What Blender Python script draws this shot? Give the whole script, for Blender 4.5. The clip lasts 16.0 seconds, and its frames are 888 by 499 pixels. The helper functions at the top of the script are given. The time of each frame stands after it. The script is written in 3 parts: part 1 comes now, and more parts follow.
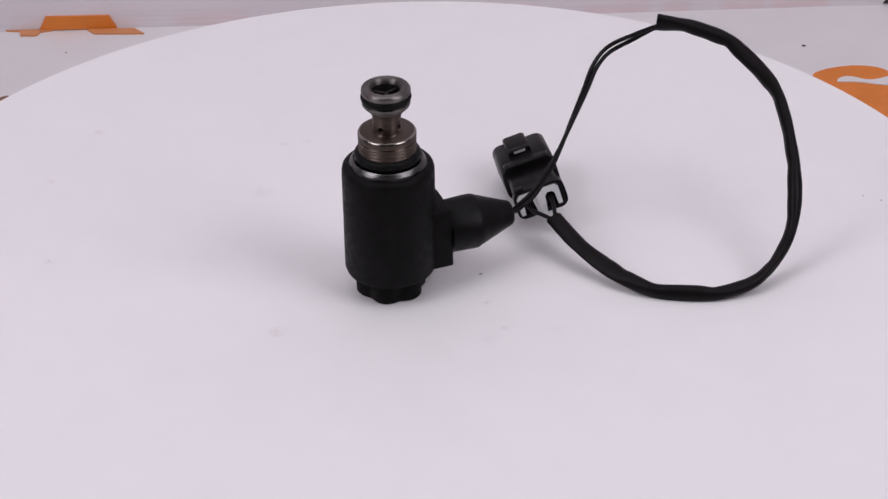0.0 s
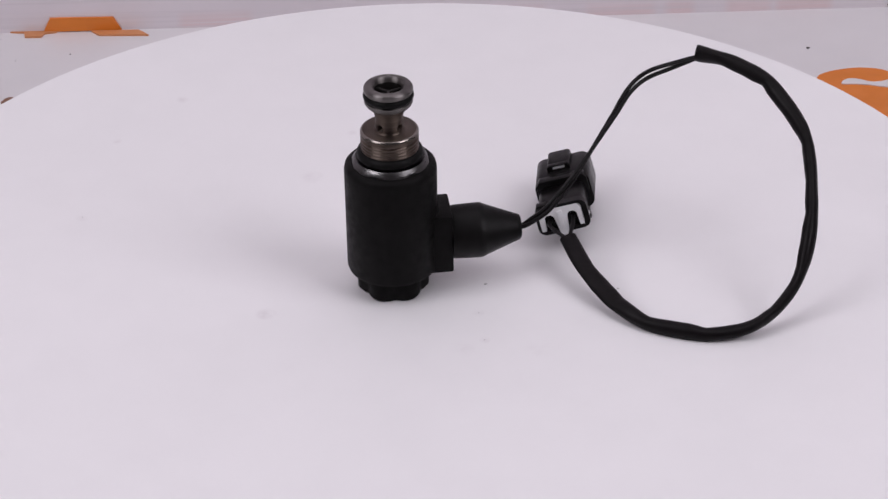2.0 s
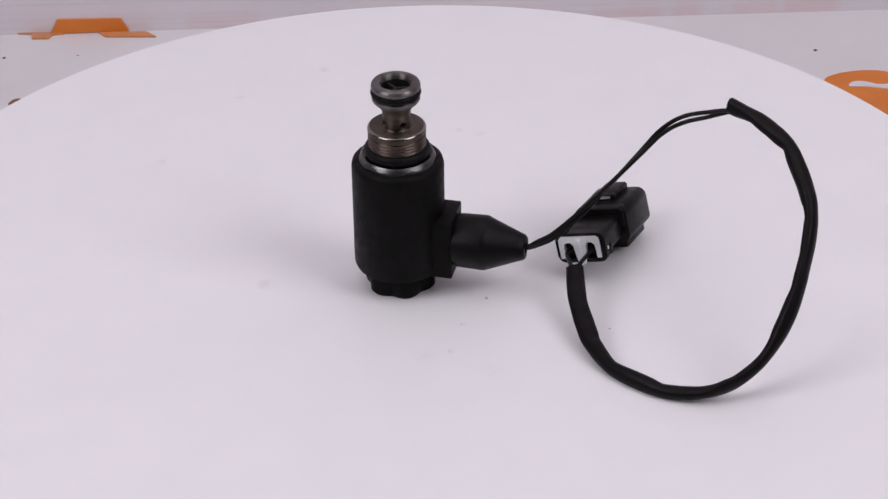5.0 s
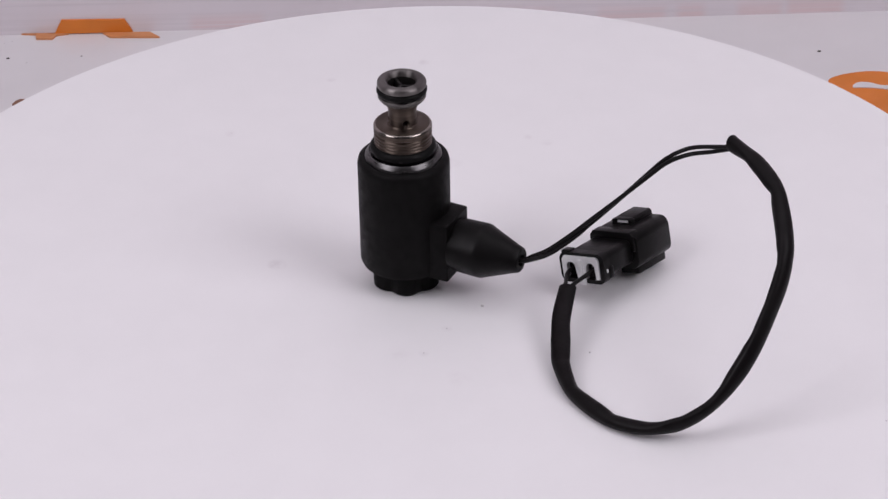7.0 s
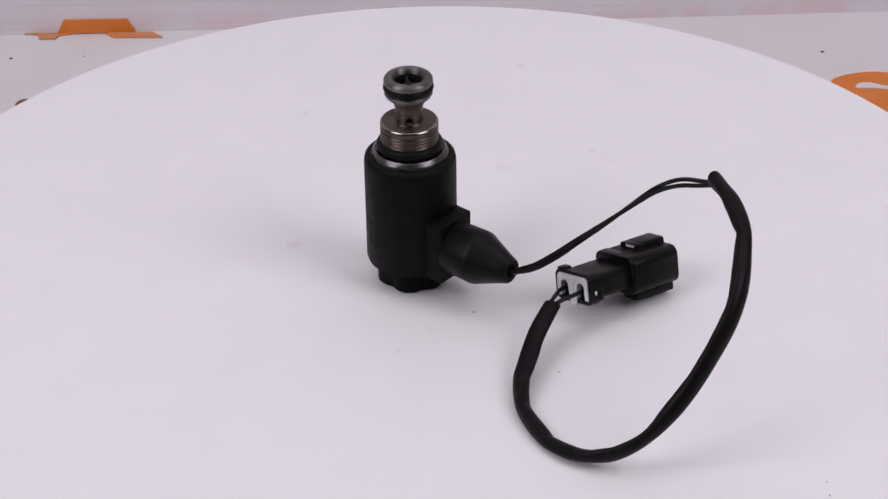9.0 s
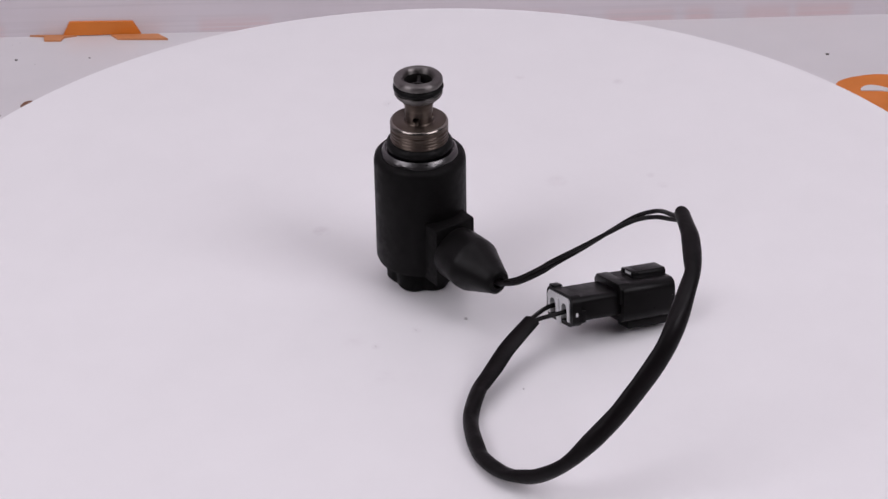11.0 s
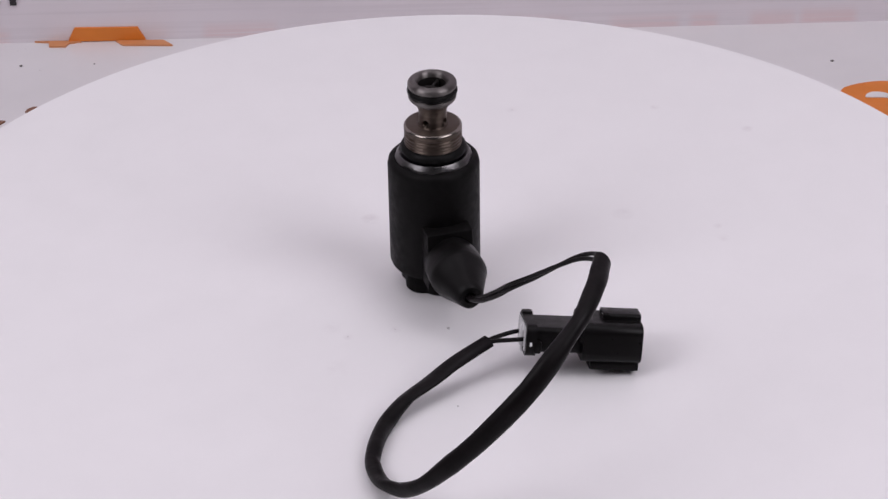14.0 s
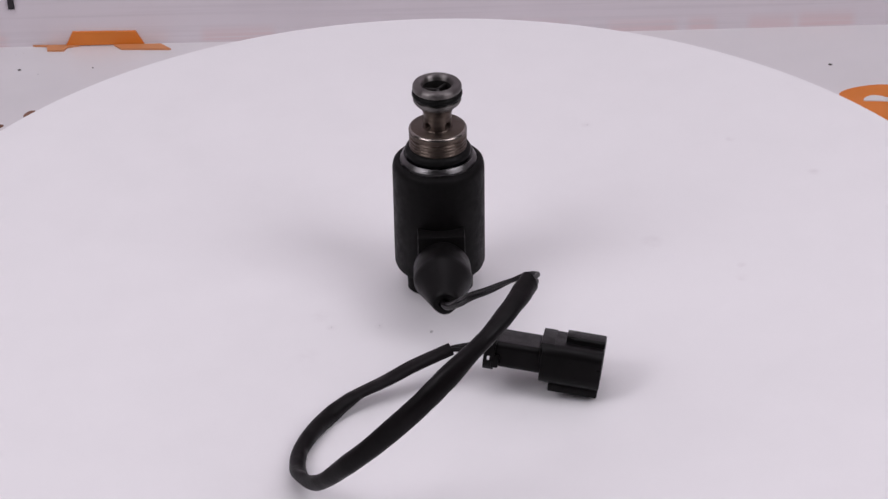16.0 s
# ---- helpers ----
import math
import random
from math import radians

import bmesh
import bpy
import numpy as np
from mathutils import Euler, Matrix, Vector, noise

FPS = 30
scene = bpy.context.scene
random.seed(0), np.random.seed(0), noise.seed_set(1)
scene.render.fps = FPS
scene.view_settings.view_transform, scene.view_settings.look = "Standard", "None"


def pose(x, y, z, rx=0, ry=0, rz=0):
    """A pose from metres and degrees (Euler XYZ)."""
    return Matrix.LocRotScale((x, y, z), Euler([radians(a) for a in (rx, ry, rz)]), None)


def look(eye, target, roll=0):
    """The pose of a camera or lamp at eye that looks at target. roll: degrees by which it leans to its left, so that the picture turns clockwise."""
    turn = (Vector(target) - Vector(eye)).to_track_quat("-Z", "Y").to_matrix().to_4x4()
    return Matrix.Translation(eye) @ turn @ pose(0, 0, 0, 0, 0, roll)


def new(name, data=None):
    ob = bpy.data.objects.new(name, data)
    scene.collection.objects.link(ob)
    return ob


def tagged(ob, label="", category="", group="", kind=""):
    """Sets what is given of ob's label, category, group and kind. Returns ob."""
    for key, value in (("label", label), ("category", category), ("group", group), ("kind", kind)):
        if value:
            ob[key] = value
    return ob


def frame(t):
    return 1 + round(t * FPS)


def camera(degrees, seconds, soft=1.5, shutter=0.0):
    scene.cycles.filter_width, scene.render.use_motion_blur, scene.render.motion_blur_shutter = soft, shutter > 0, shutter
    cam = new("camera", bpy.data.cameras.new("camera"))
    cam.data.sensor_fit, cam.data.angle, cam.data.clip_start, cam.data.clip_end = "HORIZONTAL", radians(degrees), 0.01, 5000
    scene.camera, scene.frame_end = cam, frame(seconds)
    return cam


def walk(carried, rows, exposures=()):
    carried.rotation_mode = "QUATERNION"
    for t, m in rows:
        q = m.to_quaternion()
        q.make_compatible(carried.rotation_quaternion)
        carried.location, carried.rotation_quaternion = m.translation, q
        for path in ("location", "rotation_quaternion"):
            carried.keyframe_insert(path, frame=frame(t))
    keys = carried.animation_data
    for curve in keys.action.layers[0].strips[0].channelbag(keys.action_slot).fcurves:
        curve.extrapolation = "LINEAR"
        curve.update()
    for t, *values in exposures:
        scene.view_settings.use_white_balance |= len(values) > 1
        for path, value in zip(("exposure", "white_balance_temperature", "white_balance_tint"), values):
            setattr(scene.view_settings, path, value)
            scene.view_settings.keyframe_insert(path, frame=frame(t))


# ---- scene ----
# ---- camera ----
SECONDS = 16.0
cam = camera(17.3, SECONDS, soft=1.45)
EYE = Vector((0.0, -1.0183, 0.6647))


def aim(yaw, pitch, roll=-0.994):
    y, p = radians(yaw), radians(pitch)
    ahead = Vector((-math.sin(y) * math.cos(p), math.cos(y) * math.cos(p), math.sin(p)))
    return look(EYE, EYE + ahead, roll)


# seconds, pan and tilt of the tripod head, which settles slowly, and the turn of the platter, all in degrees
TURNS = [
    (0, -0.627, -32.546, 0.04), (0.5, -0.617, -32.543, -3.34), (1, -0.584, -32.529, -6.72), (1.5, -0.560, -32.523, -10.09),
    (2, -0.532, -32.509, -13.47), (2.5, -0.503, -32.493, -16.83), (3, -0.464, -32.502, -20.22), (3.5, -0.449, -32.485, -23.59),
    (4, -0.421, -32.473, -26.98), (4.8, -0.382, -32.469, -32.42), (5.6, -0.346, -32.467, -37.85), (6.5, -0.308, -32.466, -43.95),
    (7, -0.288, -32.452, -47.31), (7.5, -0.265, -32.449, -50.67), (8, -0.257, -32.443, -54.03), (8.5, -0.238, -32.445, -57.39),
    (9, -0.223, -32.447, -60.75), (9.8, -0.180, -32.434, -66.09), (10.6, -0.135, -32.414, -71.44), (11.5, -0.083, -32.385, -77.48),
    (12, -0.063, -32.355, -80.84), (12.5, -0.041, -32.331, -84.21), (13, -0.030, -32.308, -87.58), (13.5, -0.013, -32.282, -90.94),
    (14, -0.005, -32.279, -94.29), (14.5, 0.003, -32.250, -97.63), (15, 0.000, -32.230, -100.99), (15.5, -0.021, -32.217, -104.35),
    (16, -0.048, -32.205, -107.72),
]
walk(cam, [(t, aim(a, b)) for t, a, b, _ in TURNS], exposures=[(0, -0.29, 6500, 10), (16, -0.29, 6500, 10)])

# ---- light: a ceiling panel and two softboxes of the photo studio ----
world = bpy.data.worlds.new("studio")
world.use_nodes = True
world.node_tree.nodes["Background"].inputs[0].default_value = (0.8, 0.79, 0.82, 1)
world.node_tree.nodes["Background"].inputs[1].default_value = 0.1
scene.world = world


def area_lamp(name, eye, target, width, height, watts, colour):
    data = bpy.data.lights.new(name, "AREA")
    data.shape, data.size, data.size_y, data.energy, data.color = "RECTANGLE", width, height, watts, colour
    ob = new(name, data)
    ob.matrix_world = look(eye, target)
    return ob


area_lamp("ceiling_lamp", (0.0, -0.05, 1.95), (0.0, 0.0, 0.0), 1.6, 1.1, 12.0, (1.0, 0.95, 1.03))
for side in (-1, 1):
    area_lamp("softbox_lamp", (1.12 * side, -0.66, 1.22), (0.0, 0.05, 0.0), 0.9, 0.9, 13.85, (1.0, 0.95, 1.03))


# ---- materials ----
def material(name, colour, rough=0.5, metal=0.0, vary=0.12, scale=60.0, bump=0.0, bump_scale=800.0, spec=0.5, tint=None, coarse=9.0, rings=1.0, brushed=0.0):
    """Two scales of tone and a fine relief, in metres of the object's own space; rings stretches them into turning marks round z,
    and brushed spreads the gloss across those marks."""
    m = bpy.data.materials.new(name)
    m.use_nodes = True
    nt = m.node_tree
    b = nt.nodes["Principled BSDF"]
    b.inputs["Metallic"].default_value = metal
    b.inputs["Specular IOR Level"].default_value = spec
    if brushed:
        way = nt.nodes.new("ShaderNodeTangent")
        way.direction_type, way.axis = "RADIAL", "Z"
        nt.links.new(way.outputs[0], b.inputs["Tangent"])
        b.inputs["Anisotropic"].default_value, b.inputs["Anisotropic Rotation"].default_value = brushed, 0.25
    at = nt.nodes.new("ShaderNodeTexCoord")
    big, fine = nt.nodes.new("ShaderNodeTexNoise"), nt.nodes.new("ShaderNodeTexNoise")
    big.inputs["Scale"].default_value, big.inputs["Detail"].default_value = coarse, 4
    fine.inputs["Scale"].default_value, fine.inputs["Detail"].default_value = scale, 5
    turned = nt.nodes.new("ShaderNodeMapping")
    turned.inputs["Scale"].default_value = (1 / rings, 1 / rings, rings)
    nt.links.new(at.outputs["Object"], turned.inputs["Vector"])
    for n in (big, fine):
        nt.links.new(turned.outputs[0], n.inputs["Vector"])
    add = nt.nodes.new("ShaderNodeMath")
    add.operation = "ADD"
    nt.links.new(big.outputs[0], add.inputs[0])
    nt.links.new(fine.outputs[0], add.inputs[1])
    ramp = nt.nodes.new("ShaderNodeMapRange")
    ramp.inputs["From Min"].default_value, ramp.inputs["From Max"].default_value = 0.6, 1.4
    nt.links.new(add.outputs[0], ramp.inputs["Value"])
    mix = nt.nodes.new("ShaderNodeMix")
    mix.data_type = "RGBA"
    other = tint or tuple(c * (1 - 2 * vary) for c in colour)
    mix.inputs["A"].default_value = (*[min(1, c * (1 + vary)) for c in colour], 1)
    mix.inputs["B"].default_value = (*other, 1)
    nt.links.new(ramp.outputs[0], mix.inputs["Factor"])
    nt.links.new(mix.outputs["Result"], b.inputs["Base Color"])
    rr = nt.nodes.new("ShaderNodeMapRange")
    rr.inputs["From Min"].default_value, rr.inputs["From Max"].default_value = 0.3, 0.7
    rr.inputs["To Min"].default_value, rr.inputs["To Max"].default_value = rough * 0.8, min(1, rough * 1.2)
    nt.links.new(fine.outputs[0], rr.inputs["Value"])
    nt.links.new(rr.outputs[0], b.inputs["Roughness"])
    if bump:
        n = nt.nodes.new("ShaderNodeTexNoise")
        n.inputs["Scale"].default_value, n.inputs["Detail"].default_value = bump_scale, 3
        nt.links.new(turned.outputs[0], n.inputs["Vector"])
        bp = nt.nodes.new("ShaderNodeBump")
        bp.inputs["Strength"].default_value, bp.inputs["Distance"].default_value = bump, 0.0003
        nt.links.new(n.outputs[0], bp.inputs["Height"])
        nt.links.new(bp.outputs[0], b.inputs["Normal"])
    return m


def stained_white(name, colour, stain, places, rough):
    """White laminate with grey rubbed stains at the given places (x, y, radius, strength)."""
    m = material(name, colour, rough, vary=0.012, scale=40.0, bump=0.03, bump_scale=500.0, spec=0.35)
    nt = m.node_tree
    b = nt.nodes["Principled BSDF"]
    base = b.inputs["Base Color"].links[0].from_socket
    at = nt.nodes.new("ShaderNodeTexCoord")
    rag = nt.nodes.new("ShaderNodeTexNoise")
    rag.inputs["Scale"].default_value, rag.inputs["Detail"].default_value = 170.0, 4
    nt.links.new(at.outputs["Object"], rag.inputs["Vector"])
    total = None
    for x, y, r, s in places:
        d = nt.nodes.new("ShaderNodeVectorMath")
        d.operation = "DISTANCE"
        d.inputs[1].default_value = (x, y, 0)
        nt.links.new(at.outputs["Object"], d.inputs[0])
        k = nt.nodes.new("ShaderNodeMapRange")
        k.interpolation_type = "SMOOTHSTEP"
        k.inputs["From Min"].default_value, k.inputs["From Max"].default_value = 0.0, 0.75 * r
        k.inputs["To Min"].default_value, k.inputs["To Max"].default_value = s, 0.0
        nt.links.new(d.outputs["Value"], k.inputs["Value"])
        if total is None:
            total = k.outputs[0]
        else:
            a = nt.nodes.new("ShaderNodeMath")
            nt.links.new(total, a.inputs[0])
            nt.links.new(k.outputs[0], a.inputs[1])
            total = a.outputs[0]
    ragged = nt.nodes.new("ShaderNodeMapRange")
    ragged.inputs["From Min"].default_value, ragged.inputs["From Max"].default_value = 0.33, 0.62
    nt.links.new(rag.outputs[0], ragged.inputs["Value"])
    f = nt.nodes.new("ShaderNodeMath")
    f.operation, f.use_clamp = "MULTIPLY", True
    nt.links.new(total, f.inputs[0])
    nt.links.new(ragged.outputs[0], f.inputs[1])
    mix = nt.nodes.new("ShaderNodeMix")
    mix.data_type = "RGBA"
    mix.inputs["B"].default_value = (*stain, 1)
    nt.links.new(f.outputs[0], mix.inputs["Factor"])
    nt.links.new(base, mix.inputs["A"])
    nt.links.new(mix.outputs["Result"], b.inputs["Base Color"])
    return m


def pink_patched_banner(name, colour, muted, wall_marks, foot):
    """Banner vinyl with a row of soft pink patches, each from x0 to x1 and h high over the foot."""
    m = material(name, colour, 0.45, vary=0.02, scale=24.0, bump=0.05, bump_scale=300.0)
    nt = m.node_tree
    b = nt.nodes["Principled BSDF"]
    base = b.inputs["Base Color"].links[0].from_socket
    at, sep = nt.nodes.new("ShaderNodeTexCoord"), nt.nodes.new("ShaderNodeSeparateXYZ")
    nt.links.new(at.outputs["Object"], sep.inputs[0])

    def step(socket, low, high):
        k = nt.nodes.new("ShaderNodeMapRange")
        k.interpolation_type = "SMOOTHSTEP"
        k.inputs["From Min"].default_value, k.inputs["From Max"].default_value = low, high
        nt.links.new(socket, k.inputs["Value"])
        return k.outputs[0]

    def calc(kind, one, two):
        k = nt.nodes.new("ShaderNodeMath")
        k.operation = kind
        for socket, value in zip(k.inputs, (one, two)):
            if isinstance(value, float):
                socket.default_value = value
            else:
                nt.links.new(value, socket)
        return k.outputs[0]
    total = None
    for x0, x1, h, strength in wall_marks:
        sides = calc("MULTIPLY", step(sep.outputs[0], x0 - 0.003, x0 + 0.004), step(sep.outputs[0], x1 + 0.003, x1 - 0.004))
        patch = calc("MULTIPLY", calc("MULTIPLY", sides, step(sep.outputs[2], foot + h * 1.25, foot + h * 0.25)), strength)
        total = patch if total is None else calc("MAXIMUM", total, patch)
    mix = nt.nodes.new("ShaderNodeMix")
    mix.data_type = "RGBA"
    mix.inputs["B"].default_value = (*muted, 1)
    # scuffs and printing bands that run along the banner
    flat, band = nt.nodes.new("ShaderNodeMapping"), nt.nodes.new("ShaderNodeTexNoise")
    flat.inputs["Scale"].default_value = (7.0, 7.0, 420.0)
    band.inputs["Scale"].default_value, band.inputs["Detail"].default_value = 1.0, 4
    nt.links.new(at.outputs["Object"], flat.inputs["Vector"])
    nt.links.new(flat.outputs[0], band.inputs["Vector"])
    worn = calc("ADD", calc("MULTIPLY", step(band.outputs[0], 0.30, 0.62), 0.85), 0.15)
    nt.links.new(calc("MULTIPLY", total, worn), mix.inputs["Factor"])
    nt.links.new(base, mix.inputs["A"])
    dull = nt.nodes.new("ShaderNodeMix")
    dull.data_type = "RGBA"
    dull.inputs["B"].default_value = (*[c * 0.91 for c in colour], 1)
    nt.links.new(calc("MULTIPLY", step(band.outputs[0], 0.45, 0.75), 0.8), dull.inputs["Factor"])
    nt.links.new(mix.outputs["Result"], dull.inputs["A"])
    nt.links.new(dull.outputs["Result"], b.inputs["Base Color"])
    return m


STAINS = [(-0.0573, -0.0360, 0.007, 0.45), (0.0281, -0.0184, 0.004, 0.3), (0.0343, -0.0371, 0.004, 0.3), (-0.0662, 0.0735, 0.009, 0.18),
          (-0.0485, 0.1165, 0.005, 0.22), (-0.058, 0.1144, 0.004, 0.22), (-0.1424, 0.1289, 0.005, 0.25), (-0.1608, 0.0867, 0.004, 0.25),
          (0.0277, -0.0437, 0.010, 0.10), (0.0571, -0.0396, 0.010, 0.10), (-0.1554, 0.021, 0.005, 0.2)]
MAT_PLATTER = stained_white("white laminate", (0.80, 0.79, 0.80), (0.45, 0.39, 0.42), STAINS, 0.42)
MAT_FLOOR = material("white vinyl sheet", (0.675, 0.655, 0.668), 0.38, vary=0.02, scale=30.0, bump=0.05, bump_scale=300.0)
# soft pink patches along the foot of the banner: x0, x1, height, strength
PINK_PATCHES = [(-0.128, -0.088, 0.010, 0.5), (-0.072, -0.045, 0.007, 0.35), (0.030, 0.070, 0.009, 0.4), (0.092, 0.1295, 0.0085, 0.45), (0.1355, 0.1507, 0.009, 0.5),
           (0.168, 0.193, 0.0095, 0.45), (0.195, 0.226, 0.0105, 0.55), (-0.262, -0.232, 0.010, 0.5)]
MAT_WALL = pink_patched_banner("white banner vinyl", (0.745, 0.692, 0.726), (0.74, 0.47, 0.45), PINK_PATCHES, -0.08)
# mid grey for the unseen room, to keep bounce off the black parts
MAT_ROOM = material("unseen mid-grey surround", (0.22, 0.215, 0.22), 0.8, vary=0.03, scale=12.0, bump=0.1, bump_scale=200.0)
MAT_ORANGE = material("orange print", (0.70, 0.20, 0.022), 0.45, vary=0.06, scale=50.0)
MAT_PALE_ORANGE = material("faded orange print", (0.60, 0.25, 0.10), 0.45, vary=0.06, scale=80.0)
MAT_BROWN_PRINT = material("dull brown print", (0.22, 0.10, 0.06), 0.5, vary=0.1)
MAT_INK = material("black print", (0.02, 0.017, 0.02), 0.5, vary=0.1)
MAT_PLASTIC = material("matt black plastic", (0.0045, 0.0041, 0.0042), 0.5, vary=0.2, scale=300.0, bump=0.2, bump_scale=2500.0, spec=0.085, coarse=70.0)
MAT_RUBBER = material("black rubber", (0.0050, 0.0045, 0.0047), 0.42, vary=0.22, scale=220.0, bump=0.15, bump_scale=1500.0, spec=0.12, coarse=80.0)
MAT_GLOSS = material("black moulded nylon", (0.0047, 0.0042, 0.0044), 0.34, vary=0.2, scale=260.0, bump=0.12, bump_scale=1800.0, spec=0.13, coarse=80.0)
MAT_SLEEVE = material("black vinyl sleeve", (0.0056, 0.0043, 0.0049), 0.42, vary=0.25, scale=180.0, bump=0.35, bump_scale=520.0, spec=0.12, coarse=60.0)
MAT_WIRE = material("black wire insulation", (0.006, 0.005, 0.0055), 0.4, vary=0.2, scale=200.0, spec=0.16)
MAT_STEEL = material("dark turned steel", (0.175, 0.164, 0.158), 0.42, 1.0, vary=0.16, scale=260.0, bump=0.06, bump_scale=900.0, coarse=90.0, rings=4.0, brushed=0.9)
MAT_BROWN = material("oiled brown steel", (0.130, 0.103, 0.086), 0.42, 1.0, vary=0.18, scale=240.0, bump=0.06, bump_scale=800.0, coarse=90.0, rings=4.0, brushed=0.9)
MAT_NUT = material("grey steel", (0.135, 0.132, 0.132), 0.30, 1.0, vary=0.2, scale=240.0, bump=0.10, bump_scale=900.0, coarse=90.0, rings=3.0)
# brighter, smoother steel that puts the glint into the collar's edge
MAT_EDGE_GLINT = material("bright glint steel", (0.30, 0.27, 0.245), 0.20, 1.0, vary=0.2, scale=300.0, bump=0.1, bump_scale=900.0, coarse=120.0, rings=3.0)
# dark base colour that puts the bore's shade into its lining and spokes
MAT_DARK = material("dark lining that shades the bore", (0.02, 0.018, 0.017), 0.45, 0.6, vary=0.2, scale=400.0)
MAT_SEAL = material("black nitrile seal", (0.005, 0.0048, 0.0048), 0.45, vary=0.1, scale=300.0, spec=0.10)
MAT_WHITE = material("white moulded retainer", (0.74, 0.74, 0.75), 0.42, vary=0.04, scale=300.0, bump=0.06, bump_scale=1500.0)
MAT_CRUMB = material("dark grit", (0.10, 0.085, 0.08), 0.9, vary=0.3, scale=900.0)
MAT_DUST = material("grey dust", (0.58, 0.56, 0.57), 0.9, vary=0.2, scale=900.0)


# ---- builders ----
def mesh_of(name, bm, mat, sharp=0.62):
    bmesh.ops.recalc_face_normals(bm, faces=bm.faces)
    for f in bm.faces:
        f.smooth = True
    for e in bm.edges:
        e.smooth = len(e.link_faces) == 2 and e.calc_face_angle(0) < sharp
    me = bpy.data.meshes.new(name)
    bm.to_mesh(me)
    bm.free()
    me.materials.append(mat)
    return me


def part(name, bm, mat, parent, label="", m=None):
    """One mesh under a thing or a part, in its parent's space."""
    if m is not None:
        bm.transform(m)
    ob = new(name, mesh_of(name, bm, mat))
    ob.parent = parent
    if label:
        tagged(ob, label)
    return ob


def box(x0, x1, y0, y1, z0, z1, bevel=0.0, seg=2):
    bm = bmesh.new()
    bmesh.ops.create_cube(bm, size=1.0)
    bm.transform(Matrix.Translation(((x0 + x1) / 2, (y0 + y1) / 2, (z0 + z1) / 2)) @ Matrix.Diagonal((x1 - x0, y1 - y0, z1 - z0, 1)))
    if bevel:
        bmesh.ops.bevel(bm, geom=bm.edges[:], offset=bevel, segments=seg, affect="EDGES", profile=0.5)
    return bm


def lathe(profile, n=64, radius=None):
    """Turns (r, z) pairs round z; radius(angle, r, z) may reshape the rings. A ring of no radius closes to a point."""
    bm = bmesh.new()
    rings = []
    for r, z in profile:
        if r < 1e-7:
            rings.append([bm.verts.new((0, 0, z))])
            continue
        ring = []
        for i in range(n):
            a = 2 * math.pi * i / n
            q = radius(a, r, z) if radius else r
            ring.append(bm.verts.new((q * math.cos(a), q * math.sin(a), z)))
        rings.append(ring)
    for a, b in zip(rings, rings[1:]):
        for i in range(n):
            j = (i + 1) % n
            if len(a) == 1:
                bm.faces.new((a[0], b[j], b[i]))
            elif len(b) == 1:
                bm.faces.new((a[i], a[j], b[0]))
            else:
                bm.faces.new((a[i], a[j], b[j], b[i]))
    return bm


def prism(outline, z0, z1, bevel=0.0):
    """An upright prism over an outline of (x, y)."""
    bm = bmesh.new()
    low = [bm.verts.new((x, y, z0)) for x, y in outline]
    f = bm.faces.new(low)
    top = bmesh.ops.extrude_face_region(bm, geom=[f])["geom"]
    bmesh.ops.translate(bm, verts=[g for g in top if isinstance(g, bmesh.types.BMVert)], vec=(0, 0, z1 - z0))
    if bevel:
        bmesh.ops.bevel(bm, geom=bm.edges[:], offset=bevel, segments=2, affect="EDGES", profile=0.5)
    return bm


def rounded(half_x, half_y, r, n=5):
    """The outline of a rounded rectangle."""
    pts = []
    for cx, cy, a0 in ((half_x - r, half_y - r, 0), (r - half_x, half_y - r, 90), (r - half_x, r - half_y, 180), (half_x - r, r - half_y, 270)):
        for i in range(n + 1):
            a = radians(a0 + 90 * i / n)
            pts.append((cx + r * math.cos(a), cy + r * math.sin(a)))
    return pts


def smooth_path(points, per=10):
    """A Catmull-Rom line through the points."""
    p = [Vector(q) for q in points]
    p = [2 * p[0] - p[1]] + p + [2 * p[-1] - p[-2]]
    line = []
    for a, b, c, d in zip(p, p[1:], p[2:], p[3:]):
        for i in range(per):
            s = i / per
            line.append(0.5 * (2 * b + (c - a) * s + (2 * a - 5 * b + 4 * c - d) * s * s + (3 * b - a - 3 * c + d) * s ** 3))
    return line + [p[-2]]


